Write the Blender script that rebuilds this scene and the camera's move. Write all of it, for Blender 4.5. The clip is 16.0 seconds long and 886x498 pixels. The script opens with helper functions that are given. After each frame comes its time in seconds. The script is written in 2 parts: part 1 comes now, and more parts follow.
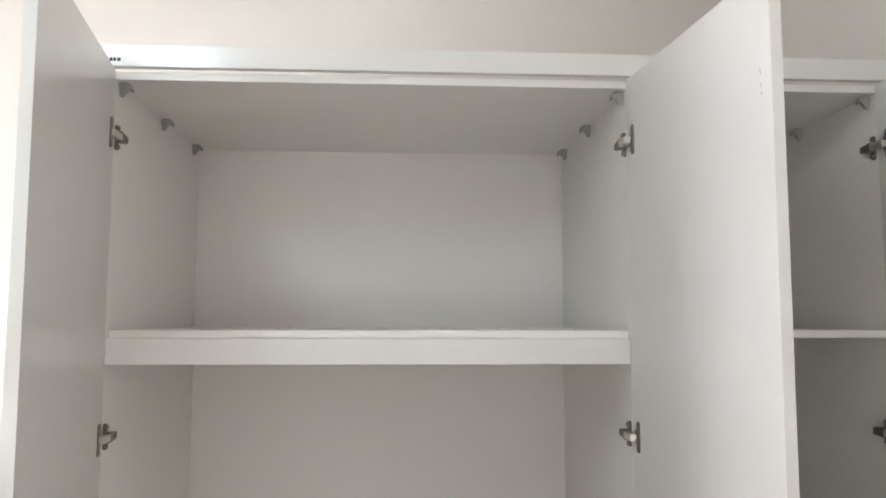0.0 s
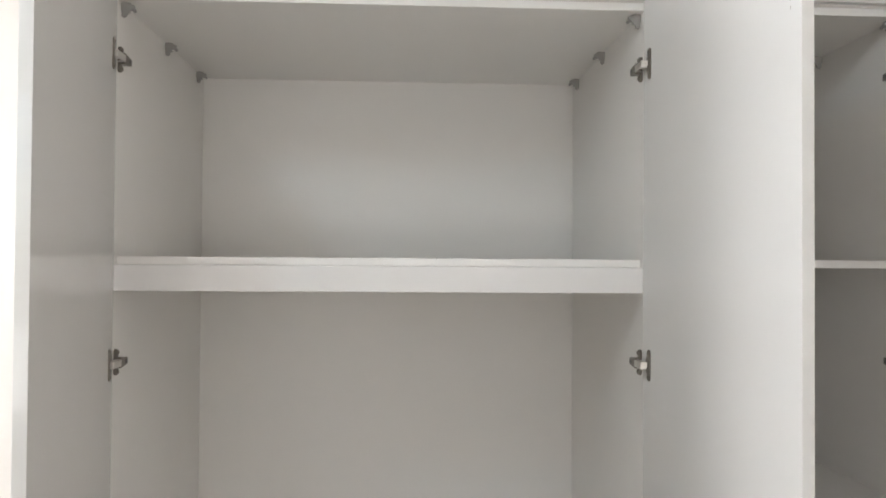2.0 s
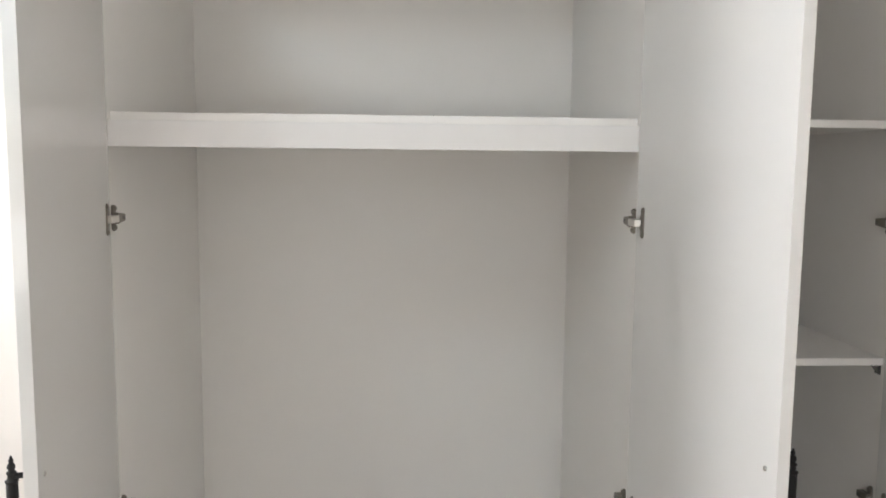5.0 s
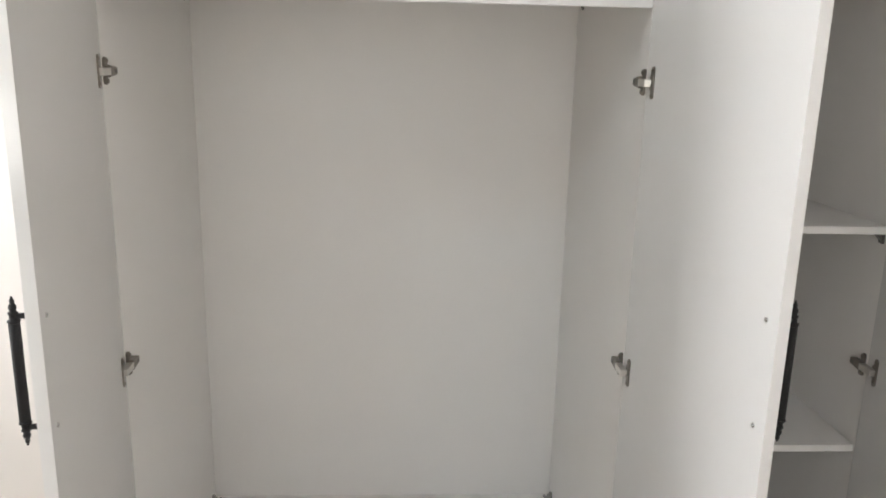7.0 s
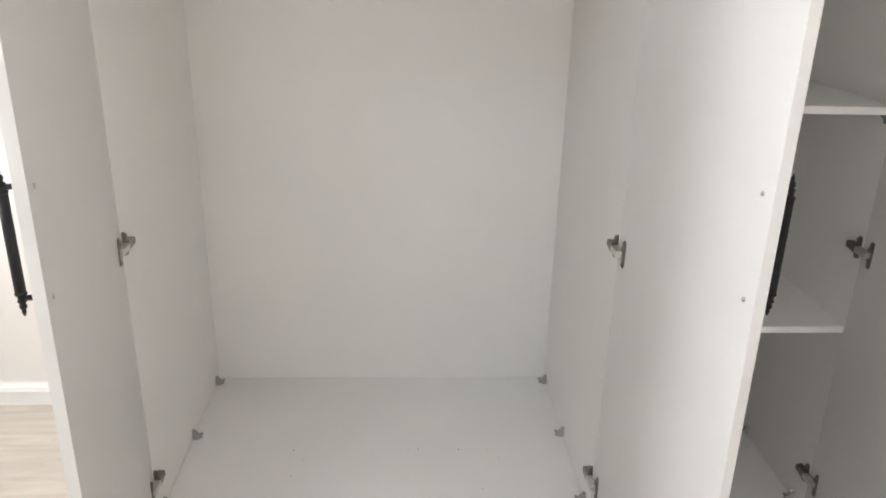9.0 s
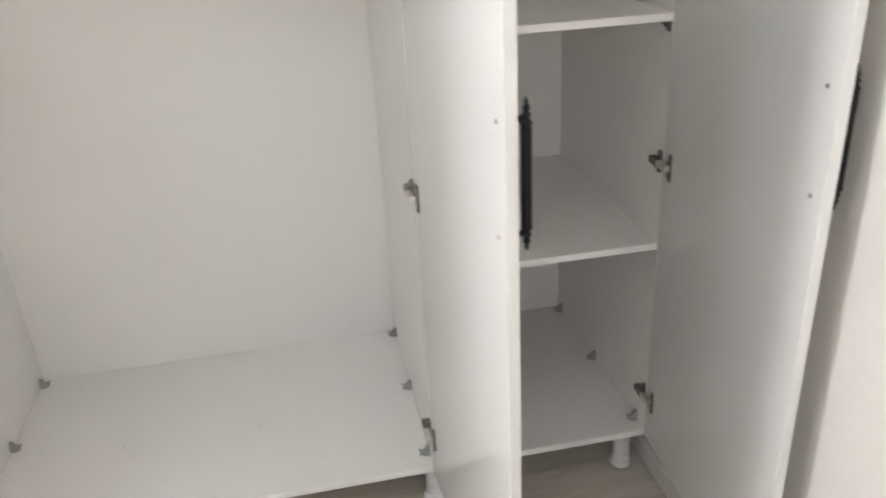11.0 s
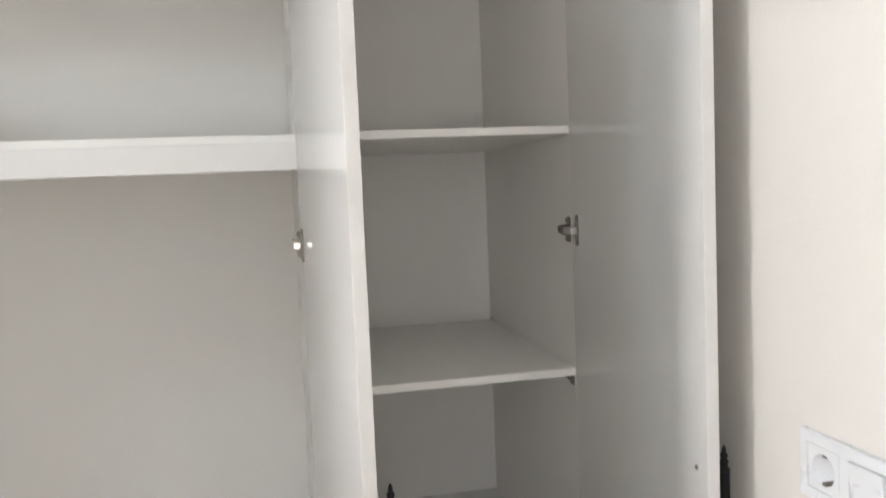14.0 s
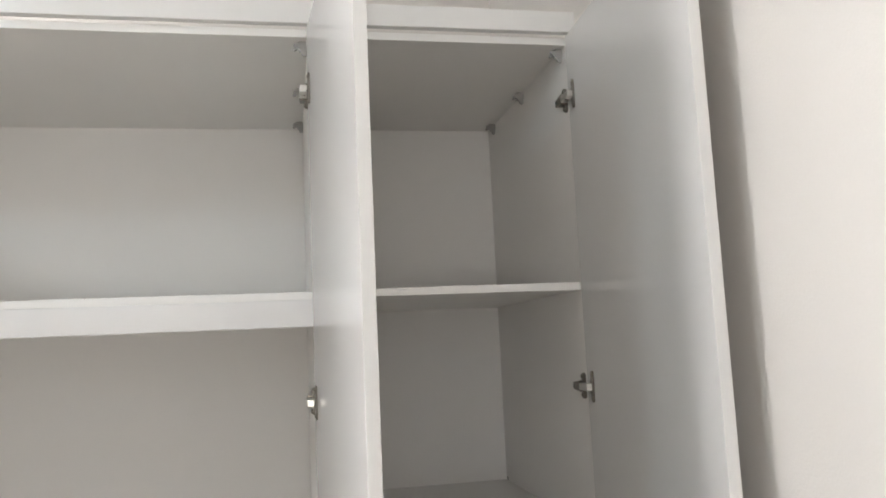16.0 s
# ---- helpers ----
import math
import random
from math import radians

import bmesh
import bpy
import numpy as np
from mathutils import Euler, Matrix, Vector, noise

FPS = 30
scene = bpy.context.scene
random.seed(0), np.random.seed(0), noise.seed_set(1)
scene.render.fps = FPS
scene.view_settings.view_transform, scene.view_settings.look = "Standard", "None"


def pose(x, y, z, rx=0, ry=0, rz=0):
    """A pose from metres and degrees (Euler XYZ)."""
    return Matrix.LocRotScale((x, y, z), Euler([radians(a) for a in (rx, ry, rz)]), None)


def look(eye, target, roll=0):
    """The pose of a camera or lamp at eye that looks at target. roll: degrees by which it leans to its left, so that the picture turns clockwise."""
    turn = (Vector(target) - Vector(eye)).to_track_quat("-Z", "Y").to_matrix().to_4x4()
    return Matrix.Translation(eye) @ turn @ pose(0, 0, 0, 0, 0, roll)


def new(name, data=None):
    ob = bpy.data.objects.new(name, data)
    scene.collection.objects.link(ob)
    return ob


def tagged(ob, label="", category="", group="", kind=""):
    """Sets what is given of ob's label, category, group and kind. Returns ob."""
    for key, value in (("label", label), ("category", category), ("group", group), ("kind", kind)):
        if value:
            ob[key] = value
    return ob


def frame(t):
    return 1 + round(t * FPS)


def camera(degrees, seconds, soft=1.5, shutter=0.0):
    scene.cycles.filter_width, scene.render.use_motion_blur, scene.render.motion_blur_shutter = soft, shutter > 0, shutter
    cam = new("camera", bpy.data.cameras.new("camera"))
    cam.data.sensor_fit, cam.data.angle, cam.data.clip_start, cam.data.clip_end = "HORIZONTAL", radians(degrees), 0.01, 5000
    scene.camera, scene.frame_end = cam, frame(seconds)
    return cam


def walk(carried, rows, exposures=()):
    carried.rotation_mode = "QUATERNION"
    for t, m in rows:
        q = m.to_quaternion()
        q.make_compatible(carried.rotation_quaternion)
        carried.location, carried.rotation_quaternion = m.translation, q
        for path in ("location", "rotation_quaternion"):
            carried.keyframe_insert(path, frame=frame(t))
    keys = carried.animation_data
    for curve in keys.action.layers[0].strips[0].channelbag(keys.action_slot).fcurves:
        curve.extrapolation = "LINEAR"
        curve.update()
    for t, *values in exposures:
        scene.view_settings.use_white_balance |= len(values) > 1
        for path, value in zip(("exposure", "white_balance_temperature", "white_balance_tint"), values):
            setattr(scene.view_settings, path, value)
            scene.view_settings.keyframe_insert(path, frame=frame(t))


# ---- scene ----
cam = camera(59.3, 16.0, 1.7, 0.4)

PATH = [
    (0, (0.581, -1.573, 1.681), (0.688, 0.416, 1.862), 0.1),
    (0.5, (0.578, -1.559, 1.673), (0.685, 0.433, 1.815), 0.2),
    (1, (0.579, -1.556, 1.669), (0.689, 0.438, 1.789), 0.4),
    (1.5, (0.57, -1.552, 1.659), (0.676, 0.443, 1.747), 0.5),
    (2, (0.566, -1.549, 1.65), (0.667, 0.448, 1.686), 0.4),
    (2.5, (0.566, -1.555, 1.637), (0.67, 0.443, 1.627), 0.3),
    (3, (0.569, -1.543, 1.63), (0.682, 0.453, 1.562), 0.3),
    (5.3, (0.573, -1.558, 1.548), (0.678, 0.426, 1.316), 0.6),
    (5.5, (0.567, -1.559, 1.539), (0.681, 0.423, 1.294), 0.6),
    (6, (0.567, -1.558, 1.524), (0.682, 0.415, 1.216), 0.7),
    (6.5, (0.568, -1.55, 1.507), (0.679, 0.407, 1.11), 0.9),
    (7, (0.569, -1.541, 1.49), (0.678, 0.398, 1.012), 1.3),
    (7.5, (0.57, -1.542, 1.482), (0.671, 0.38, 0.941), 1.6),
    (8, (0.577, -1.541, 1.469), (0.681, 0.364, 0.868), 1.6),
    (8.2, (0.579, -1.542, 1.464), (0.683, 0.356, 0.839), 1.6),
    (10.3, (0.617, -1.503, 1.435), (0.796, 0.31, 0.611), -1.1),
    (10.5, (0.676, -1.485, 1.431), (0.893, 0.324, 0.607), -1.8),
    (11, (0.844, -1.464, 1.42), (1.158, 0.319, 0.568), -3.2),
    (11.5, (0.957, -1.458, 1.403), (1.271, 0.3, 0.502), -5.4),
    (12, (0.997, -1.459, 1.427), (1.305, 0.329, 0.585), -6.1),
    (12.5, (1.015, -1.475, 1.46), (1.368, 0.379, 0.798), -4.7),
    (13, (1.022, -1.485, 1.491), (1.402, 0.42, 1.016), -4.0),
    (13.5, (1.016, -1.491, 1.515), (1.417, 0.445, 1.213), -3.2),
    (14, (1.011, -1.491, 1.542), (1.417, 0.461, 1.391), -2.4),
    (14.5, (1.007, -1.5, 1.53), (1.411, 0.459, 1.571), -2.4),
    (15, (1.01, -1.5, 1.535), (1.421, 0.452, 1.681), -2.3),
    (15.5, (1.012, -1.503, 1.539), (1.432, 0.44, 1.753), -2.3),
    (16, (1.007, -1.505, 1.546), (1.394, 0.442, 1.79), -2.6),
]
walk(cam, [(t, look(eye, target, roll)) for t, eye, target, roll in PATH],
     [(0, 0.34), (2, 0.36), (2.5, 0.42), (3, 0.48), (5.5, 0.5), (8, 0.68), (10.5, 0.9), (11.5, 0.86), (12.5, 0.62), (13.5, 0.6), (14.5, 0.66), (15, 0.6), (16, 0.5)])

# ---------------------------------------------------------------- light
world = bpy.data.worlds.new("sky")
scene.world = world
world.use_nodes = True
_wn = world.node_tree
_sky = _wn.nodes.new("ShaderNodeTexSky")
_sky.sky_type = "NISHITA"
_sky.sun_disc = False
_sky.sun_elevation = radians(38)
_sky.sun_rotation = radians(150)
_wn.links.new(_sky.outputs["Color"], _wn.nodes["Background"].inputs["Color"])
_wn.nodes["Background"].inputs["Strength"].default_value = 0.12

# room: right wall, back wall, left wall with the window, wall behind, ceiling
XR, YB, XL, YF, ZC = 1.641, 0.765, -1.55, -3.4, 2.72
WIN_Y0, WIN_Y1, WIN_Z0, WIN_Z1 = -1.2, -0.1, 0.85, 2.3

WIN_X0, WIN_X1, WIN_ZS, WIN_ZT = -0.6, 1.4, 0.9, 2.5      # unseen window added in the wall behind, for soft frontal light


def area_lamp(size_x, size_y, energy, m, color):
    """An area lamp, for daylight in a window's opening and for added fill."""
    data = bpy.data.lights.new("daylight_and_fill", "AREA")
    data.shape, data.size, data.size_y, data.energy = "RECTANGLE", size_x, size_y, energy
    data.color = color
    new("daylight_and_fill", data).matrix_world = m


# sky through the left opening; added fill lamps brighten the ceiling and the interior
area_lamp(WIN_Y1 - WIN_Y0 - 0.1, WIN_Z1 - WIN_Z0 - 0.1, 27, pose(XL - 0.13, (WIN_Y0 + WIN_Y1) / 2, (WIN_Z0 + WIN_Z1) / 2, 90, 0, -90), (0.965, 0.965, 1.0))
# unseen fill lamp outside, tilted up to brighten the ceiling
area_lamp(1.6, 1.4, 30, pose(XL - 0.95, (WIN_Y0 + WIN_Y1) / 2, WIN_Z0 - 0.1, 142, 0, -90), (1.0, 0.955, 0.93))
# frontal fill in the opening added to the rear wall
area_lamp(WIN_X1 - WIN_X0 - 0.1, WIN_ZT - WIN_ZS - 0.1, 5, pose((WIN_X0 + WIN_X1) / 2, YF - 0.13, (WIN_ZT + WIN_ZS) / 2, 90, 0, 0), (0.97, 0.96, 1.0))
# second upturned fill lamp, added outside behind the rear wall
area_lamp(2.4, 1.4, 26, pose((WIN_X0 + WIN_X1) / 2, YF - 0.95, WIN_ZS - 0.1, 142, 0, 0), (1.0, 0.955, 0.93))
LAMP = (-0.23, -1.29, ZC)


# ---------------------------------------------------------------- materials
def mat(name, color, rough=0.5, metal=0.0, var=0.03, scale=6.0, bump=0.0, bump_scale=200.0, coat=0.0, spec=0.5, grain=None):
    """A node material: base colour with large and fine variation, roughness variation and fine relief."""
    m = bpy.data.materials.new(name)
    m.use_nodes = True
    nt = m.node_tree
    b = nt.nodes["Principled BSDF"]
    b.inputs["Metallic"].default_value = metal
    b.inputs["Specular IOR Level"].default_value = spec
    b.inputs["Coat Weight"].default_value = coat
    b.inputs["Coat Roughness"].default_value = 0.08
    tc = nt.nodes.new("ShaderNodeTexCoord")
    mp = nt.nodes.new("ShaderNodeMapping")
    if grain:
        mp.inputs["Scale"].default_value = grain
    nt.links.new(tc.outputs["Object"], mp.inputs["Vector"])
    n1 = nt.nodes.new("ShaderNodeTexNoise")
    n1.inputs["Scale"].default_value = scale
    n1.inputs["Detail"].default_value = 6
    n2 = nt.nodes.new("ShaderNodeTexNoise")
    n2.inputs["Scale"].default_value = bump_scale
    n2.inputs["Detail"].default_value = 3
    for n in (n1, n2):
        nt.links.new(mp.outputs["Vector"], n.inputs["Vector"])
    mixn = nt.nodes.new("ShaderNodeMix")
    mixn.data_type = "FLOAT"
    mixn.inputs[0].default_value = 0.3
    nt.links.new(n1.outputs["Fac"], mixn.inputs[2])
    nt.links.new(n2.outputs["Fac"], mixn.inputs[3])
    ramp = nt.nodes.new("ShaderNodeMapRange")
    ramp.inputs["From Min"].default_value = 0.3
    ramp.inputs["From Max"].default_value = 0.7
    ramp.inputs["To Min"].default_value = 1 - var
    ramp.inputs["To Max"].default_value = 1 + var
    nt.links.new(mixn.outputs[0], ramp.inputs["Value"])
    mul = nt.nodes.new("ShaderNodeVectorMath")
    mul.operation = "SCALE"
    mul.inputs[0].default_value = color
    nt.links.new(ramp.outputs["Result"], mul.inputs["Scale"])
    nt.links.new(mul.outputs["Vector"], b.inputs["Base Color"])
    rr = nt.nodes.new("ShaderNodeMapRange")
    rr.inputs["From Min"].default_value = 0.3
    rr.inputs["From Max"].default_value = 0.7
    rr.inputs["To Min"].default_value = max(0.02, rough * 0.85)
    rr.inputs["To Max"].default_value = min(1.0, rough * 1.15)
    nt.links.new(n1.outputs["Fac"], rr.inputs["Value"])
    nt.links.new(rr.outputs["Result"], b.inputs["Roughness"])
    if bump:
        bp = nt.nodes.new("ShaderNodeBump")
        bp.inputs["Strength"].default_value = bump
        bp.inputs["Distance"].default_value = 0.001
        nt.links.new(n2.outputs["Fac"], bp.inputs["Height"])
        nt.links.new(bp.outputs["Normal"], b.inputs["Normal"])
    return m


M_GLOSS = mat("white_gloss_laminate", (0.735, 0.718, 0.695), 0.055, spec=0.62, var=0.012, scale=3, bump=0.03, bump_scale=90)
M_FASCIA = mat("white_gloss_strip", (0.735, 0.718, 0.695), 0.2, var=0.012, scale=3, bump=0.03, bump_scale=90)
M_INNER = mat("white_satin_laminate", (0.85, 0.823, 0.787), 0.33, var=0.02, scale=4, bump=0.12, bump_scale=420)
M_BACK = mat("white_hardboard", (0.84, 0.811, 0.773), 0.58, var=0.02, scale=3, bump=0.1, bump_scale=300)
M_EDGE = mat("white_edge_band", (0.79, 0.765, 0.745), 0.5, var=0.015, scale=14, bump=0.1, bump_scale=420)
M_WALL = mat("wall_paint", (0.71, 0.668, 0.622), 0.85, var=0.025, scale=2.2, bump=0.35, bump_scale=260)
M_CEIL = mat("ceiling_paint", (0.84, 0.83, 0.81), 0.9, var=0.015, scale=2, bump=0.2, bump_scale=200)
M_BASE = mat("baseboard_white", (0.74, 0.72, 0.69), 0.4, var=0.03, scale=12, bump=0.08)
M_STEEL = mat("nickel_steel", (0.27, 0.245, 0.215), 0.36, metal=1.0, var=0.12, scale=60, bump=0.1, bump_scale=500)
M_CHROME = mat("bright_nickel", (0.7, 0.675, 0.64), 0.3, metal=1.0, var=0.06, scale=80)
M_DARKST = mat("shaded_zinc", (0.2, 0.19, 0.18), 0.5, metal=0.8, var=0.15, scale=80)
M_PLAST = mat("grey_plastic", (0.37, 0.355, 0.335), 0.45, var=0.08, scale=40, bump=0.1)
M_WPLAST = mat("white_plastic", (0.74, 0.74, 0.745), 0.3, var=0.004, scale=30)
M_BLACK = mat("black_iron", (0.009, 0.008, 0.0075), 0.6, metal=0.0, spec=0.25, var=0.3, scale=90, bump=0.4, bump_scale=700)
M_SCREW = mat("screw_steel", (0.55, 0.54, 0.52), 0.25, metal=1.0, var=0.08, scale=200)
# near-black for the lettering, and for shade painted into the pin holes
M_INK_HOLE = mat("ink_and_hole_black", (0.03, 0.03, 0.035), 0.5, var=0.1)
M_PAPER = mat("white_sticker", (0.75, 0.75, 0.75), 0.35, var=0.02)
M_DUST = mat("dust", (0.2, 0.17, 0.14), 0.9, var=0.3, scale=300)
M_FRAME = mat("window_pvc", (0.83, 0.83, 0.82), 0.3, var=0.02)
M_SCUFF = mat("scuff_mark", (0.34, 0.3, 0.26), 0.6, var=0.2, scale=200)


def plank_material():
    m = bpy.data.materials.new("light_oak_laminate")
    m.use_nodes = True
    nt = m.node_tree
    b = nt.nodes["Principled BSDF"]
    tc = nt.nodes.new("ShaderNodeTexCoord")
    oi = nt.nodes.new("ShaderNodeObjectInfo")
    sh = nt.nodes.new("ShaderNodeVectorMath")
    sh.operation = "ADD"
    nt.links.new(tc.outputs["Object"], sh.inputs[0])
    k = nt.nodes.new("ShaderNodeVectorMath")
    k.operation = "SCALE"
    k.inputs[0].default_value = (37.0, 11.0, 5.0)
    nt.links.new(oi.outputs["Random"], k.inputs["Scale"])
    nt.links.new(k.outputs["Vector"], sh.inputs[1])
    mp = nt.nodes.new("ShaderNodeMapping")
    mp.inputs["Scale"].default_value = (1.1, 7.0, 1.0)
    nt.links.new(sh.outputs["Vector"], mp.inputs["Vector"])
    n1 = nt.nodes.new("ShaderNodeTexNoise")
    n1.inputs["Scale"].default_value = 2.6
    n1.inputs["Detail"].default_value = 8
    n1.inputs["Distortion"].default_value = 1.2
    nt.links.new(mp.outputs["Vector"], n1.inputs["Vector"])
    ramp = nt.nodes.new("ShaderNodeValToRGB")
    e = ramp.color_ramp.elements
    e[0].position, e[0].color = 0.3, (0.46, 0.41, 0.345, 1)
    e[1].position, e[1].color = 0.72, (0.6, 0.55, 0.485, 1)
    nt.links.new(n1.outputs["Fac"], ramp.inputs["Fac"])
    hsv = nt.nodes.new("ShaderNodeHueSaturation")
    mr = nt.nodes.new("ShaderNodeMapRange")
    mr.inputs["To Min"].default_value, mr.inputs["To Max"].default_value = 0.88, 1.1
    nt.links.new(oi.outputs["Random"], mr.inputs["Value"])
    nt.links.new(mr.outputs["Result"], hsv.inputs["Value"])
    nt.links.new(ramp.outputs["Color"], hsv.inputs["Color"])
    nt.links.new(hsv.outputs["Color"], b.inputs["Base Color"])
    b.inputs["Roughness"].default_value = 0.32
    bp = nt.nodes.new("ShaderNodeBump")
    bp.inputs["Strength"].default_value = 0.12
    bp.inputs["Distance"].default_value = 0.001
    nt.links.new(n1.outputs["Fac"], bp.inputs["Height"])
    nt.links.new(bp.outputs["Normal"], b.inputs["Normal"])
    return m


M_PLANK = plank_material()


def emitter(name, color, strength):
    m = bpy.data.materials.new(name)
    m.use_nodes = True
    b = m.node_tree.nodes["Principled BSDF"]
    b.inputs["Base Color"].default_value = (0.8, 0.8, 0.8, 1)
    b.inputs["Emission Color"].default_value = (*color, 1)
    b.inputs["Emission Strength"].default_value = strength
    return m


M_LED = emitter("cool_white_led", (0.7, 0.88, 1.0), 36)


def glass_material():
    m = bpy.data.materials.new("window_glass")
    m.use_nodes = True
    b = m.node_tree.nodes["Principled BSDF"]
    b.inputs["Base Color"].default_value = (0.97, 0.99, 0.98, 1)
    b.inputs["Transmission Weight"].default_value = 1.0
    b.inputs["Roughness"].default_value = 0.0
    b.inputs["IOR"].default_value = 1.45
    return m


M_GLASS = glass_material()


# ---------------------------------------------------------------- mesh helpers
def add_box(bm, lo, hi, bevel=0.0, mi=0):
    """A box between two corners, its edges rounded by bevel."""
    lo, hi = Vector(lo), Vector(hi)
    b2 = bmesh.new()
    bmesh.ops.create_cube(b2, size=1.0, matrix=Matrix.Translation((lo + hi) / 2) @ Matrix.Diagonal((*(hi - lo), 1)))
    if bevel:
        bmesh.ops.bevel(b2, geom=list(b2.edges), offset=bevel, segments=2, profile=0.5, affect="EDGES")
    merge(bm, b2, mi)


def merge(bm, b2, mi=0, m=None):
    """Adds b2 to bm, moved by m, with material slot mi."""
    if m is not None:
        bmesh.ops.transform(b2, matrix=m, verts=b2.verts)
    at = {v: bm.verts.new(v.co) for v in b2.verts}
    for f in b2.faces:
        g = bm.faces.new([at[v] for v in f.verts])
        g.material_index, g.smooth = mi, f.smooth
    b2.free()


def add_lathe(bm, profile, seg=20, m=None, mi=0):
    """A turned body about z from (radius, height) pairs, closed at both ends."""
    b2 = bmesh.new()
    rings = [[b2.verts.new((r * math.cos(2 * math.pi * i / seg), r * math.sin(2 * math.pi * i / seg), z)) for i in range(seg)] for r, z in profile]
    for a, b in zip(rings, rings[1:]):
        for i in range(seg):
            f = b2.faces.new((a[i], a[(i + 1) % seg], b[(i + 1) % seg], b[i]))
            f.smooth = True
    b2.faces.new(rings[0][::-1])
    b2.faces.new(rings[-1])
    merge(bm, b2, mi, m)


def add_prism(bm, outline, z0, z1, m=None, mi=0, bevel=0.0):
    """An outline in x and y, extruded from z0 to z1."""
    b2 = bmesh.new()
    lo = [b2.verts.new((x, y, z0)) for x, y in outline]
    hi = [b2.verts.new((x, y, z1)) for x, y in outline]
    n = len(lo)
    b2.faces.new(lo[::-1])
    b2.faces.new(hi)
    for i in range(n):
        b2.faces.new((lo[i], lo[(i + 1) % n], hi[(i + 1) % n], hi[i]))
    bmesh.ops.recalc_face_normals(b2, faces=b2.faces)
    if bevel:
        bmesh.ops.bevel(b2, geom=list(b2.edges), offset=bevel, segments=1, affect="EDGES")
    merge(bm, b2, mi, m)


def stadium(w, h, seg=6):
    """A bar outline with round ends, w wide and h long along y."""
    r = w / 2
    top = [(r * math.cos(math.pi * i / seg), h / 2 - r + r * math.sin(math.pi * i / seg)) for i in range(seg + 1)]
    low = [(-r * math.cos(math.pi * i / seg), -h / 2 + r - r * math.sin(math.pi * i / seg)) for i in range(seg + 1)]
    return top + low


def mesh_of(name, bm, material):
    bmesh.ops.recalc_face_normals(bm, faces=bm.faces)
    me = bpy.data.meshes.new(name)
    bm.to_mesh(me)
    bm.free()
    for one in material if isinstance(material, (list, tuple)) else (material,):
        me.materials.append(one)
    return me


def part(name, bm, material, parent, label="", at=None):
    """Links a bmesh, or a mesh that alike parts share, as one object under its thing or part."""
    ob = new(name, bm if isinstance(bm, bpy.types.Mesh) else mesh_of(name, bm, material))
    ob.parent = parent
    if at is not None:
        ob.matrix_basis = at if isinstance(at, Matrix) else Matrix.Translation(at)
    return tagged(ob, label)


def panel(name, lo, hi, material, parent, label="", bevel=0.0008):
    """A board between two corners, with its origin in its middle."""
    lo, hi = Vector(lo), Vector(hi)
    bm = bmesh.new()
    add_box(bm, (lo - hi) / 2, (hi - lo) / 2, bevel)
    return part(name, bm, material, parent, label, at=(lo + hi) / 2)


def structure(name, boxes, material, label, category, bevel=0.0):
    bm = bmesh.new()
    for lo, hi in boxes:
        add_box(bm, lo, hi, bevel)
    return tagged(new(name, mesh_of(name, bm, material)), label, category, kind="structure")


# ---------------------------------------------------------------- the room
TH = 0.2
structure("wall_north", [((XL - TH, YB, -0.1), (XR + TH, YB + TH, ZC))], M_WALL, "warm off-white painted wall behind the wardrobe", "wall")
SY, SZ, SH = -0.690, 1.187, 0.022     # middle of the socket and half its box in the wall
structure("wall_east", [
    ((XR, YF - TH, -0.1), (XR + TH, SY - SH, ZC)), ((XR, SY + SH, -0.1), (XR + TH, YB, ZC)),
    ((XR, SY - SH, -0.1), (XR + TH, SY + SH, SZ - SH)), ((XR, SY - SH, SZ + SH), (XR + TH, SY + SH, ZC)),
    ((XR + 0.04, SY - SH, SZ - SH), (XR + TH, SY + SH, SZ + SH))], M_WALL, "warm off-white painted side wall with a socket", "wall")
# rear wall out of view; its opening is added to admit frontal light
structure("wall_south", [
    ((XL - TH, YF - TH, -0.1), (WIN_X0, YF, ZC)), ((WIN_X1, YF - TH, -0.1), (XR, YF, ZC)),
    ((WIN_X0, YF - TH, -0.1), (WIN_X1, YF, WIN_ZS)), ((WIN_X0, YF - TH, WIN_ZT), (WIN_X1, YF, ZC))],
    M_WALL, "unseen off-white painted wall with a window opening", "wall")
structure("wall_west", [
    ((XL - TH, YF, -0.1), (XL, WIN_Y0, ZC)), ((XL - TH, WIN_Y1, -0.1), (XL, YB, ZC)),
    ((XL - TH, WIN_Y0, -0.1), (XL, WIN_Y1, WIN_Z0)), ((XL - TH, WIN_Y0, WIN_Z1), (XL, WIN_Y1, ZC))],
    M_WALL, "unseen off-white painted wall with a window opening", "wall")
structure("ceiling", [((XL - TH, YF - TH, ZC), (XR + TH, YB + TH, ZC + 0.15))], M_CEIL, "plain white painted ceiling", "ceiling")


def baseboard(name, length, m, label):
    """A skirting board along x with a moulded top, its back on y = 0."""
    bm = bmesh.new()
    prof = [(0, 0), (-0.022, 0), (-0.022, 0.05), (-0.018, 0.056), (-0.018, 0.062), (-0.009, 0.073), (0, 0.076)]
    add_prism(bm, prof, 0, length, Matrix(((0, 0, 1, 0), (1, 0, 0, 0), (0, 1, 0, 0), (0, 0, 0, 1))))
    ob = tagged(new(name, mesh_of(name, bm, M_BASE)), label, "baseboard", kind="structure")
    ob.matrix_basis = m
    return ob


baseboard("baseboard", XR - 0.022 - XL, pose(XL, YB, 0), "light moulded baseboard along the back wall")
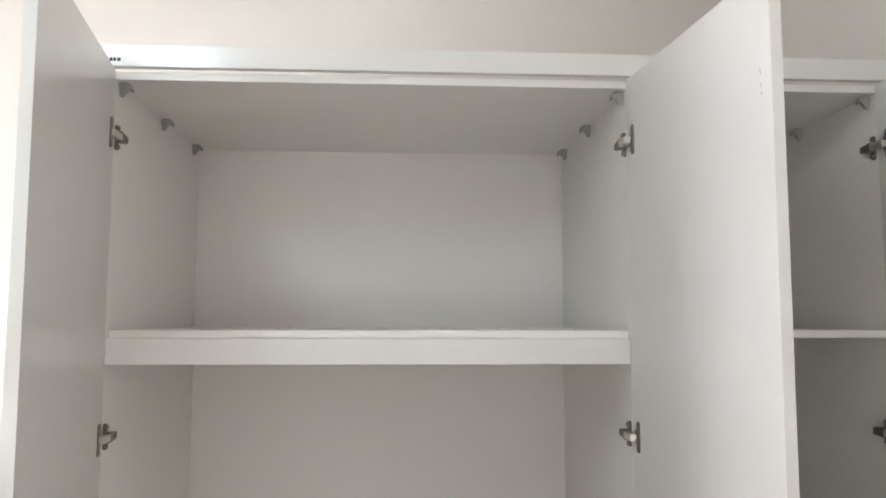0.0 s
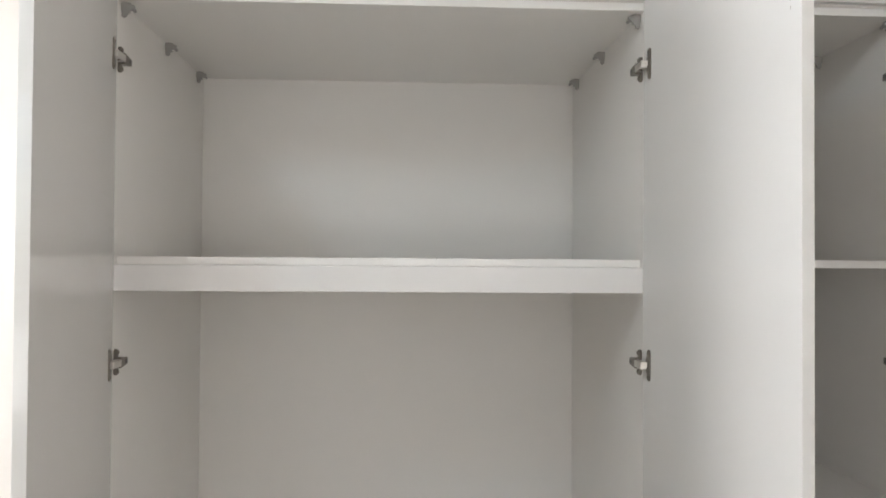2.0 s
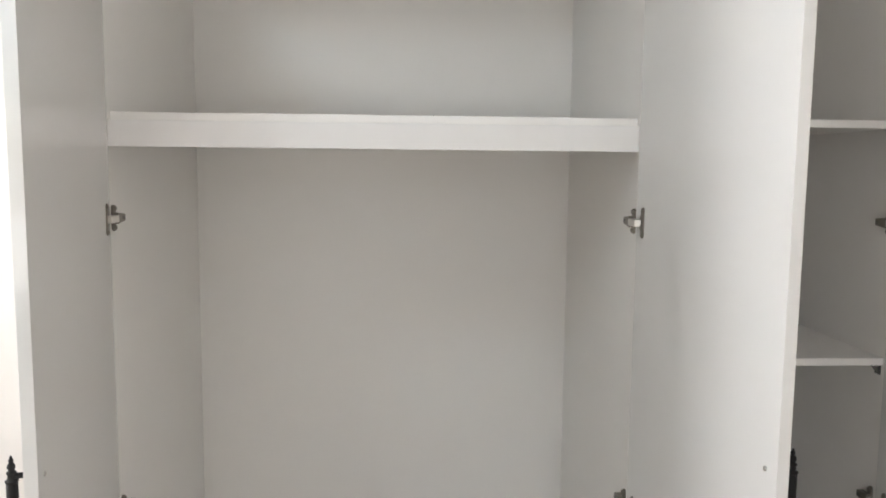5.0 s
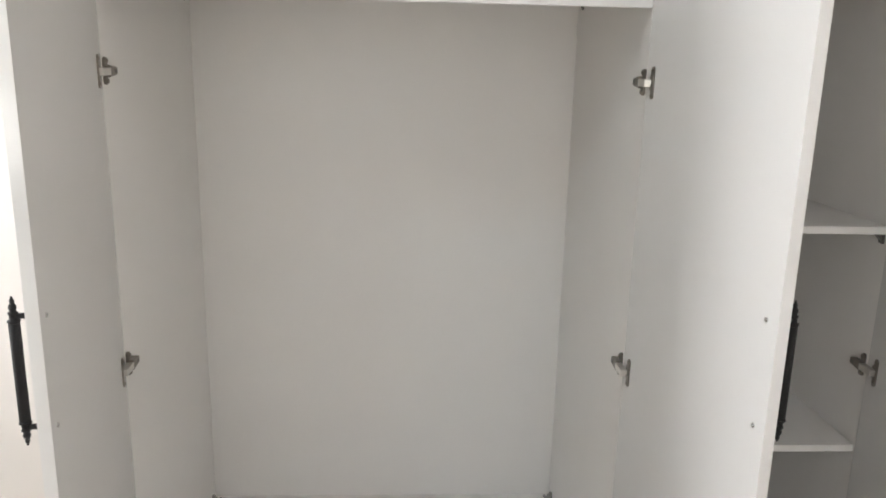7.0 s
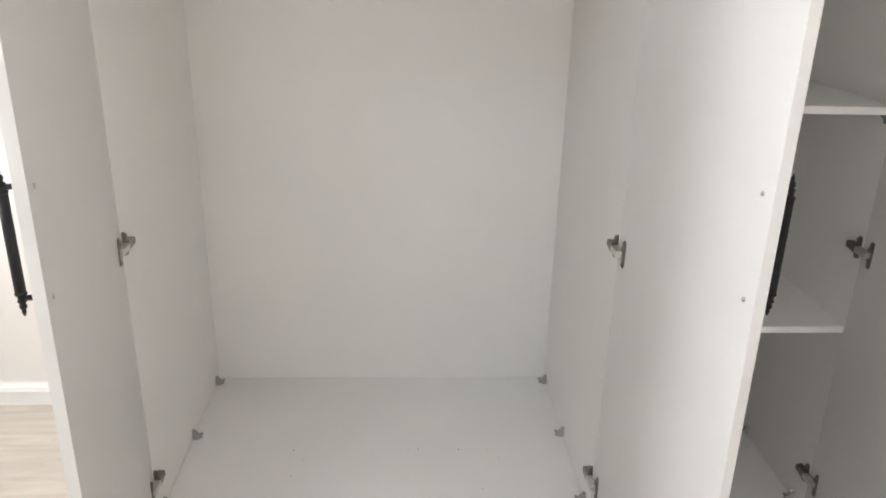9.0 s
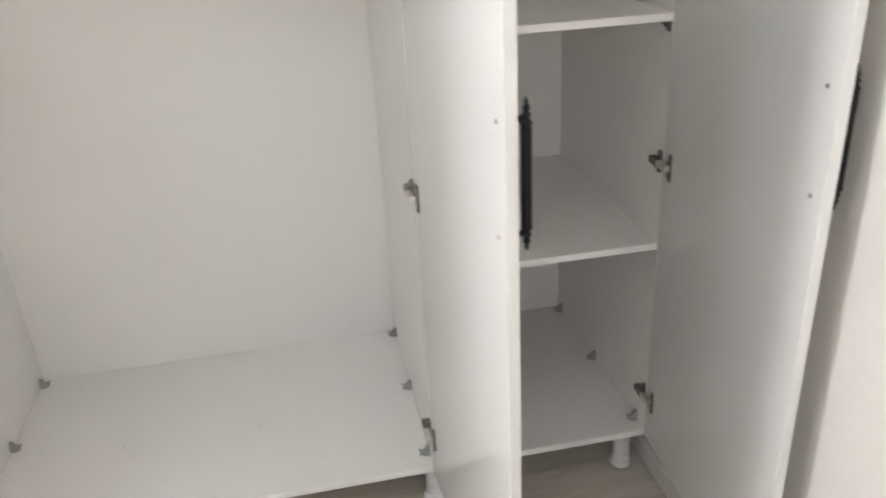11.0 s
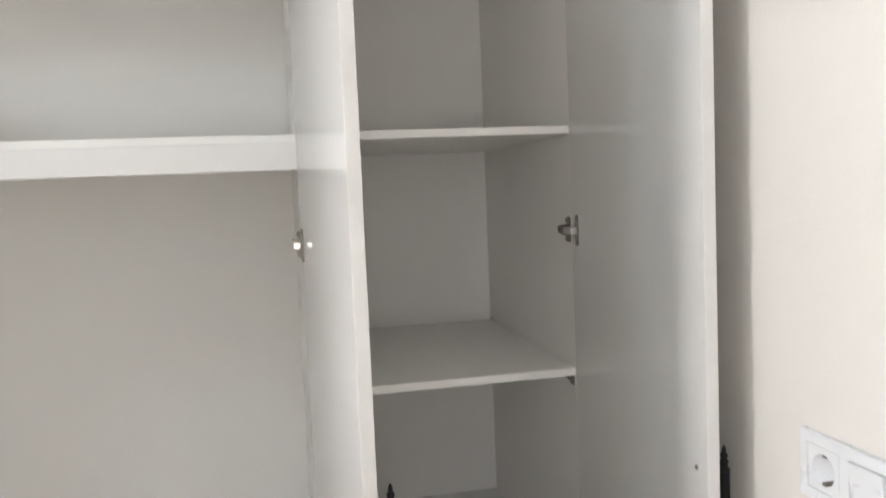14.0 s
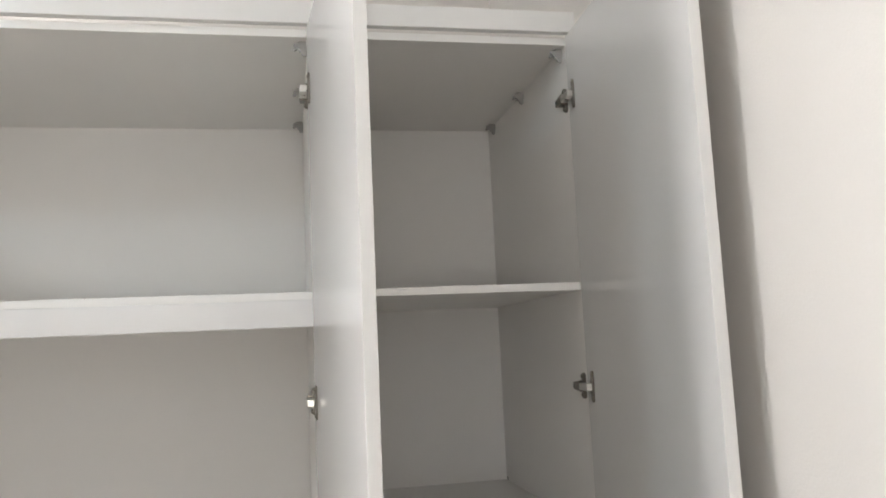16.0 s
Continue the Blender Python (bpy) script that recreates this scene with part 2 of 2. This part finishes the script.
baseboard("baseboard", YB - YF, pose(XR, YB, 0, 0, 0, -90), "light moulded baseboard along the side wall")


def window(name, WW, WH, m):
    """A two-pane window, 2 WW wide along its y and 2 WH high; the room lies on its +x side."""
    win = tagged(new(name), "unseen white plastic window with two clear panes", "window", kind="structure")
    win.matrix_basis = m
    bm = bmesh.new()
    add_box(bm, (-0.03, -WW, -WH), (0.03, -WW + 0.06, WH), 0.003)
    add_box(bm, (-0.03, WW - 0.06, -WH), (0.03, WW, WH), 0.003)
    add_box(bm, (-0.03, -WW + 0.06, WH - 0.06), (0.03, WW - 0.06, WH), 0.003)
    add_box(bm, (-0.03, -WW + 0.06, -WH), (0.03, WW - 0.06, -WH + 0.06), 0.003)
    add_box(bm, (-0.03, -0.035, -WH + 0.06), (0.03, 0.035, WH - 0.06), 0.003)
    part("window_frame", bm, M_FRAME, win)
    for s in (-1, 1):
        bm = bmesh.new()
        add_box(bm, (-0.004, -WW / 2 + 0.048, -WH + 0.06), (0.004, WW / 2 - 0.048, WH - 0.06))
        pane = part("pane", bm, M_GLASS, win, at=(-0.005, s * (WW / 2 - 0.012), 0))
        pane.visible_shadow = False
    bm = bmesh.new()
    add_box(bm, (0.03, -WW - 0.03, -WH - 0.03), (0.26, WW + 0.03, -WH), 0.004)
    part("window_sill", bm, M_FRAME, win)


window("window_1", (WIN_Y1 - WIN_Y0) / 2, (WIN_Z1 - WIN_Z0) / 2, pose(XL - 0.1, (WIN_Y0 + WIN_Y1) / 2, (WIN_Z0 + WIN_Z1) / 2))
# this rear window is made up to go with the frontal fill
window("added_window", (WIN_X1 - WIN_X0) / 2, (WIN_ZT - WIN_ZS) / 2, pose((WIN_X0 + WIN_X1) / 2, YF - 0.1, (WIN_ZS + WIN_ZT) / 2, 0, 0, 90))

# round opal ceiling lamp
lamp = tagged(new("ceiling_lamp"), "lit cool white opal globe lamp fixed to the ceiling", "lamp")
lamp.location = LAMP
bm = bmesh.new()
add_lathe(bm, [(0.062, 0.0), (0.062, -0.012), (0.056, -0.022), (0.05, -0.024)], 28)
part("ceiling_rose", bm, M_WPLAST, lamp)
bm = bmesh.new()
add_lathe(bm, [(0.05, -0.024)] + [(0.09 * math.sin(math.pi * k / 14), -0.1 + 0.09 * math.cos(math.pi * k / 14)) for k in range(3, 14)] + [(0.004, -0.19)], 28)
part("globe", bm, M_LED, lamp, "glowing opal glass globe")

# ---------------------------------------------------------------- the wardrobe
W, XN, D, T = 1.05, 1.591, 0.665, 0.016
TD = 0.018                     # door thickness
ZB, ZT = 0.146, 2.165          # inside: top of the bottom board, underside of the top board
wardrobe = tagged(new("wardrobe"), "empty three-door white gloss wardrobe with all doors standing open", "wardrobe")

panel("side_panel", (-T, 0, ZB - T), (0, D, ZT + T), M_INNER, wardrobe)
panel("side_panel", (XN, 0, ZB - T), (XN + T, D, ZT + T), M_INNER, wardrobe)
panel("partition", (W, 0.002, ZB), (W + T, D, ZT), M_INNER, wardrobe)
panel("bottom_panel", (0, 0, ZB - T), (XN, D, ZB), M_INNER, wardrobe)
panel("top_panel", (0, 0.001, ZT), (XN, D, ZT + T), M_INNER, wardrobe)
panel("back_panel", (-T + 0.002, D, ZB - T), (XN + T - 0.002, D + 0.004, ZT + T), M_BACK, wardrobe, bevel=0)
panel("fascia", (-T, -0.02, ZT + T + 0.005), (XN + T, -0.002, ZT + T + 0.05), M_FASCIA, wardrobe, "white gloss fascia strip over the doors", 0.001)
panel("shelf", (0.0002, 0.02, 1.643), (W - 0.0002, D - 0.0005, 1.643 + T), M_INNER, wardrobe)
panel("shelf_lip", (0.001, 0.001, 1.5915), (W - 0.001, 0.017, 1.643), M_EDGE, wardrobe)
SHELF_N = (0.664, 1.165, 1.661)
for z in SHELF_N:
    panel("shelf", (W + T + 0.0002, 0.004, z - T), (XN - 0.0002, D - 0.0005, z), M_INNER, wardrobe)

# label stuck on the fascia, unreadable mark as bars
bm = bmesh.new()
add_box(bm, (0, -0.0004, 0), (0.034, 0, 0.017))
sticker = part("sticker", bm, M_PAPER, wardrobe, "small white maker's sticker with dark lettering", at=(-0.0155, -0.0203, ZT + T + 0.009))
for i, (w, h) in enumerate(((0.0045, 0.0075), (0.006, 0.0075), (0.005, 0.0075), (0.0065, 0.0075))):
    bm = bmesh.new()
    add_box(bm, (0, -0.0003, 0), (w, 0, h))
    part("bar", bm, M_INK_HOLE, sticker, at=(0.003 + i * 0.0075, -0.0005, 0.006))


# corner brackets
def bracket_mesh():
    """A small plastic corner joint: two flanges, a gusset and two screw heads; flanges on x = 0 and z = 0."""
    bm = bmesh.new()
    side = Matrix(((1, 0, 0, 0), (0, 0, 1, 0), (0, 1, 0, 0), (0, 0, 0, 1)))
    wall = Matrix(((0, 0, 1, 0), (1, 0, 0, 0), (0, 1, 0, 0), (0, 0, 0, 1)))
    add_prism(bm, [(-0.009, 0), (0.009, 0), (0.009, 0.014), (0.0045, 0.019), (0.0045, 0.027), (-0.0045, 0.027), (-0.0045, 0.019), (-0.009, 0.014)], 0, 0.003, wall, bevel=0.0006)
    add_prism(bm, [(0.003, -0.009), (0.013, -0.009), (0.018, -0.0045), (0.018, 0.0045), (0.013, 0.009), (0.003, 0.009)], 0, 0.003, bevel=0.0006)
    web = [(0.002, 0.002), (0.013, 0.002), (0.015, 0.006), (0.0195, 0.0035), (0.0265, 0.006), (0.027, 0.0105), (0.022, 0.0115), (0.0205, 0.0165), (0.016, 0.0155), (0.0145, 0.021), (0.0115, 0.0215), (0.0105, 0.0285), (0.0055, 0.031), (0.002, 0.026)]
    add_prism(bm, web, -0.0085, -0.0045, side, bevel=0.0004)
    add_prism(bm, [(x * 0.8, z * 0.84) for x, z in web], -0.0045, 0.006, side, bevel=0.0004)
    add_lathe(bm, [(0.0035, 0), (0.0035, 0.009), (0.0024, 0.011)], 10, pose(0.0185, 0.0015, 0.0085, 0, 45, 0))
    return mesh_of("corner_bracket", bm, M_PLAST)


def screw_mesh():
    bm = bmesh.new()
    add_lathe(bm, [(0.004, 0), (0.004, 0.0012), (0.0026, 0.0024)], 10)
    return mesh_of("screw", bm, M_SCREW)


BRACKET, SCREW = bracket_mesh(), screw_mesh()
FLIPX, FLIPZ = Matrix.Diagonal((-1, 1, 1, 1)), Matrix.Diagonal((1, 1, -1, 1))
TOP_Y, LOW_Y = (0.03, 0.317, 0.594), (0.05, 0.336, 0.626)
for x, flip in ((0.0, False), (W, True), (W + T, False), (XN, True)):
    for z, ys, down in ((ZT, TOP_Y, True), (ZB, LOW_Y, False)):
        for y in ys:
            m = Matrix.Translation((x, y, z)) @ (FLIPX if flip else Matrix()) @ (FLIPZ if down else Matrix())
            b = part("corner_bracket", BRACKET, None, wardrobe, "grey plastic corner bracket", at=m)
            part("screw", SCREW, None, b, at=pose(0.012, 0.001, 0.0175))


# shelf supports
def support_mesh():
    bm = bmesh.new()
    add_box(bm, (0, -0.009, -0.022), (0.003, 0.009, 0), 0.0006)
    add_box(bm, (0.003, -0.009, -0.0035), (0.02, 0.009, 0), 0.0006)
    side = Matrix(((1, 0, 0, 0), (0, 0, 1, 0), (0, 1, 0, 0), (0, 0, 0, 1)))
    add_prism(bm, [(0.003, -0.0035), (0.018, -0.0035), (0.012, -0.009), (0.003, -0.019)], -0.003, 0.003, side)
    return mesh_of("shelf_support", bm, M_DARKST)


SUPPORT = support_mesh()
for z in (SHELF_N[1],):
    for y in ((0.02, D - 0.03) if z < 1.5 else (D - 0.03,)):
        for x, m in ((XN, FLIPX), (W + T, Matrix())):
            part("shelf_support", SUPPORT, None, wardrobe, "dark metal shelf support", at=Matrix.Translation((x, y, z - T)) @ m)
part("shelf_support", SUPPORT, None, wardrobe, "dark metal shelf support", at=Matrix.Translation((XN, D - 0.014, SHELF_N[1])) @ FLIPX @ pose(0, 0, 0, 90, 0, 90) @ Matrix.Diagonal((0.5, 1, 1, 1)))
for y in (0.1, D - 0.06):
    for x, m in ((0, Matrix()), (W, FLIPX)):
        part("shelf_support", SUPPORT, None, wardrobe, "dark metal shelf support", at=Matrix.Translation((x, y, 1.643)) @ m)


# legs
def leg(x, y):
    bm = bmesh.new()
    add_lathe(bm, [(0.03, ZB - T), (0.03, ZB - T - 0.004), (0.0235, ZB - T - 0.006), (0.0225, 0.03), (0.0225, 0.018)], 24)
    ob = part("leg", bm, M_WPLAST, wardrobe, at=(x, y, 0))
    bm = bmesh.new()
    add_lathe(bm, [(0.0225, 0.018), (0.026, 0.016), (0.0285, 0.009), (0.0285, 0.002), (0.027, 0.0)], 24)
    part("foot", bm, M_WPLAST, ob)


for x in (0.035, W + T / 2, XN - 0.031):
    for y in (0.062, D - 0.06):
        leg(x, y)


# hinges: door flange, link arm, mounting plate; built for a panel face on x = 0 looking to +x
def hinge_meshes():
    up = Matrix(((0, 0, 1, 0), (1, 0, 0, 0), (0, 1, 0, 0), (0, 0, 0, 1)))
    bm = bmesh.new()
    add_prism(bm, stadium(0.013, 0.062), 0.0, 0.003, up, bevel=0.0005)
    add_prism(bm, [(0.004, -0.017), (0.012, -0.014), (0.015, -0.006), (0.015, 0.006), (0.012, 0.014), (0.004, 0.017)], 0.0, 0.002, up)
    for z in (-0.024, 0.024):
        add_lathe(bm, [(0.0038, 0), (0.0038, 0.0012), (0.0028, 0.0018)], 10, pose(0.003, 0, z, 0, 90, 0))
    flange = mesh_of("cup_flange", bm, M_STEEL)
    bm = bmesh.new()
    add_box(bm, (0.0022, -0.037, -0.0078), (0.0165, 0.006, 0.0065), 0.0016)
    link = mesh_of("link_arm", bm, M_CHROME)
    bm = bmesh.new()
    add_prism(bm, stadium(0.0125, 0.052), 0.0, 0.006, up @ Matrix.Translation((0.014, 0, 0)), bevel=0.0008)
    for z in (-0.019, 0.019):
        add_lathe(bm, [(0.0046, 0), (0.0046, 0.002), (0.003, 0.003)], 10, pose(0.006, 0.014, z, 0, 90, 0))
    add_prism(bm, [(0.004, -0.0115), (0.02, -0.0095), (0.042, -0.007), (0.042, 0.007), (0.02, 0.0095), (0.004, 0.0115)], 0.0061, 0.0165, up, bevel=0.0012)
    add_prism(bm, [(0.012, -0.008), (0.043, -0.006), (0.043, 0.006), (0.012, 0.008)], 0.0, 0.006, up)
    plate = mesh_of("mounting_plate", bm, M_STEEL)
    # thin dark box on the arm, its colour giving a hole's shade
    bm = bmesh.new()
    add_box(bm, (0.0162, 0.027, -0.0035), (0.0172, 0.039, 0.0035))
    slot = mesh_of("slot", bm, M_DARKST)
    return flange, link, plate, slot


FLANGE, LINK, PLATE, SLOT = hinge_meshes()
HINGE_Z = (2.048, 1.451, 0.854, 0.254)


def hinge(x, z, mirror, turn):
    """turn: by how many degrees the door stands away from square."""
    h = part("hinge", PLATE, None, wardrobe, "nickel-plated concealed cup hinge", at=Matrix.Translation((x, 0, z)) @ (FLIPX if mirror else Matrix()))
    part("cup_flange", FLANGE, None, h, at=Matrix.Translation((0.0015, -0.0018, 0)) @ pose(0, 0, 0, 0, 0, turn) @ Matrix.Translation((0.0003, -0.034, 0)))
    part("link_arm", LINK, None, h, "bright metal link arm", at=pose(0.001, -0.0, 0.0))
    part("slot", SLOT, None, h)


# doors
Z0, Z1 = ZB - T + 0.002, ZT + T + 0.001
HANDLE_Z, HANDLE_HALF = 1.055, 0.082


def handle_meshes():
    bm = bmesh.new()
    add_lathe(bm, [(0.0068, -0.072), (0.0076, -0.071), (0.0076, 0.071), (0.0068, 0.072)], 16)
    bar = mesh_of("grip", bm, M_BLACK)
    bm = bmesh.new()
    prof = [(0.0072, 0.0), (0.0086, 0.002), (0.0086, 0.004), (0.0056, 0.006), (0.0054, 0.012), (0.0066, 0.0135), (0.0066, 0.0155), (0.0036, 0.0175),
            (0.005, 0.0205), (0.0055, 0.0225), (0.0046, 0.026), (0.0025, 0.0285), (0.0033, 0.0305), (0.0035, 0.032), (0.002, 0.0345), (0.0016, 0.037), (0.0005, 0.0385)]
    add_lathe(bm, prof, 14)
    fin = mesh_of("finial", bm, M_BLACK)
    bm = bmesh.new()
    add_lathe(bm, [(0.007, 0.0), (0.007, 0.002), (0.0042, 0.004), (0.0042, 0.025)], 12)
    post = mesh_of("post", bm, M_BLACK)
    return bar, fin, post


GRIP, FINIAL, POST = handle_meshes()


def door(x, width, side, angle, flaw=False):
    """side 1: hinged on its left edge, -1: on its right. angle: how far it stands open."""
    bm = bmesh.new()
    lo, hi = sorted((0, side * width))
    add_box(bm, (lo, -TD, Z0), (hi, 0, Z1), 0.0004)
    d = part("door", bm, M_GLOSS, wardrobe, "white gloss door standing open", at=pose(x, -0.0018, 0, 0, 0, -side * angle))
    hx = side * (width - 0.03)
    off = -TD - 0.023
    for s in (-1, 1):
        part("post", POST, None, d, "black iron handle post", at=pose(hx, -TD, HANDLE_Z + s * HANDLE_HALF, 90, 0, 0))
        part("finial", FINIAL, None, d, "black turned finial", at=Matrix.Translation((hx, off, HANDLE_Z + s * 0.072)) @ (FLIPZ if s < 0 else Matrix()))
        part("screw", SCREW, None, d, "small bright screw head", at=pose(hx, 0, HANDLE_Z + s * HANDLE_HALF, -90, 0, 0))
    part("grip", GRIP, None, d, "black iron handle grip", at=(hx, off, HANDLE_Z))
    if flaw:
        for i, (u, z, h) in enumerate(((0.516, 2.03, 0.01), (0.5165, 2.012, 0.006), (0.518, 2.0, 0.005))):
            bm = bmesh.new()
            add_box(bm, (0, 0, 0), (0.0012, 0.0003, h))
            part("scuff", bm, M_SCUFF, d, "thin brown scuff", at=pose(side * u, 0.0001, z, 0, 4, 0))
    return d


DW = 0.54
door(0.0015, DW, 1, 80.4)
door(W - 0.0015, DW + 0.003, -1, 94.75, True)
door(XN - 0.0015, DW, -1, 87.6)
for z in HINGE_Z:
    hinge(0.0, z, False, 9.6)
    hinge(W, z, True, -4.5)
    hinge(XN, z, True, 2.4)

# ---------------------------------------------------------------- socket and switch on the side wall
box = tagged(new("socket_and_switch"), "white double frame with an earthed socket and a rocker switch", "socket")
box.matrix_basis = pose(XR, SY, SZ, 90, 0, -90)    # local x along -y, local y up, local z out of the wall


def plate_ring(outer, inner_list, z0, z1):
    """A frame plate with square openings in a row, of bars."""
    bm = bmesh.new()
    x0, y0, x1, y1 = outer
    lo, hi = inner_list[0][1], inner_list[0][3]
    add_box(bm, (x0, hi, z0), (x1, y1, z1), 0.0015)
    add_box(bm, (x0, y0, z0), (x1, lo, z1), 0.0015)
    edges = [x0] + [v for a in inner_list for v in (a[0], a[2])] + [x1]
    for a, b in zip(edges[::2], edges[1::2]):
        add_box(bm, (a, lo - 0.001, z0), (b, hi + 0.001, z1 - 0.0002), 0.0012)
    return bm


H = 0.0275
part("cover_frame", plate_ring((-0.0415, -0.0425, 0.1125, 0.0425), [(-H, -H, H, H), (0.071 - H, -H, 0.071 + H, H)], 0, 0.0095), M_WPLAST, box)
bm = bmesh.new()
ring = 28
b2 = bmesh.new()
circ = [b2.verts.new((0.0195 * math.cos(2 * math.pi * (i + 0.5) / ring), 0.0195 * math.sin(2 * math.pi * (i + 0.5) / ring), 0.0085)) for i in range(ring)]
deep = [b2.verts.new((v.co.x * 0.97, v.co.y * 0.97, -0.024)) for v in circ]


def on_square(v, h):
    k = h / max(abs(v.x), abs(v.y))
    return Vector((v.x * k, v.y * k, 0.0085))


sq = [b2.verts.new(on_square(v.co, H - 0.0006)) for v in circ]
for i in range(ring):
    j = (i + 1) % ring
    b2.faces.new((sq[i], sq[j], circ[j], circ[i]))
    b2.faces.new((circ[i], circ[j], deep[j], deep[i])).smooth = True
b2.faces.new(deep)
merge(bm, b2)
sock = part("socket_insert", bm, M_WPLAST, box, "round recessed earthed socket")
for s in (-1, 1):
    bm = bmesh.new()
    # flat dark disc: the hole's shade is in its colour
    add_lathe(bm, [(0.0028, 0), (0.0028, 0.0006)], 12)
    part("pin_hole", bm, M_INK_HOLE, sock, at=(s * 0.0095, 0, -0.0239))
    bm = bmesh.new()
    add_box(bm, (-0.0035, -0.002, -0.02), (0.0035, 0.002, 0.0075), 0.0005)
    part("earth_clip", bm, M_STEEL, sock, at=(0, s * 0.0175, 0))
bm = bmesh.new()
add_prism(bm, [(-H + 0.0006, 0.001), (H - 0.0006, 0.001), (H - 0.0006, 0.0135), (-H + 0.0006, 0.0055)], -H + 0.0012, H - 0.0012,
          Matrix(((0, 0, 1, 0), (1, 0, 0, 0), (0, 1, 0, 0), (0, 0, 0, 1))), bevel=0.0006)
part("rocker", bm, M_WPLAST, box, at=(0.071, 0, 0))

# specks of dust left in the wardrobe
bm = bmesh.new()
for _ in range(12):
    x, y = random.uniform(0.05, 1.0), random.uniform(0.02, 0.3)
    r = random.uniform(0.0006, 0.0018)
    add_lathe(bm, [(r, ZB), (r * 0.7, ZB + r * 0.6), (r * 0.2, ZB + r * 0.8)], 6, Matrix.Translation((x, y, 0)))
for _ in range(8):
    x, y = random.uniform(0.1, 0.9), random.uniform(0.03, 0.5)
    r = random.uniform(0.0008, 0.002)
    add_lathe(bm, [(r, 1.659), (r * 0.7, 1.659 + r * 0.6), (r * 0.2, 1.659 + r * 0.8)], 6, Matrix.Translation((x, y, 0)))
tagged(new("sawdust", mesh_of("sawdust", bm, M_DUST)), "scattered dark specks of sawdust on the boards", "dust", kind="stuff")

# ---------------------------------------------------------------- floor of laminate planks
structure("floor", [((XL - TH, YF - TH, -0.1), (XR + TH, YB + TH, -0.009))], M_PLANK, "light greyish oak laminate floor", "floor")
floor = bpy.data.objects["floor"]
PW, PL = 0.193, 1.28


PLANKS = {}


def plank_mesh(length, width):
    key = (round(length, 3), round(width, 3))
    if key not in PLANKS:
        bm = bmesh.new()
        add_box(bm, (0, 0, -0.009), (length - 0.0002, width - 0.0002, 0.0), 0.0004)
        PLANKS[key] = mesh_of("plank", bm, M_PLANK)
    return PLANKS[key]


row, y = 0, YF
while y < YB - 0.02:
    x = XL - (0.0, 0.45, 0.9, 0.2, 0.7)[row % 5]
    while x < XR:
        x0, x1 = max(x, XL), min(x + PL, XR)
        if x1 - x0 > 0.02:
            part("plank", plank_mesh(x1 - x0, min(PW, YB - y)), None, floor, at=(x0, y, 0))
        x += PL
    row, y = row + 1, y + PW
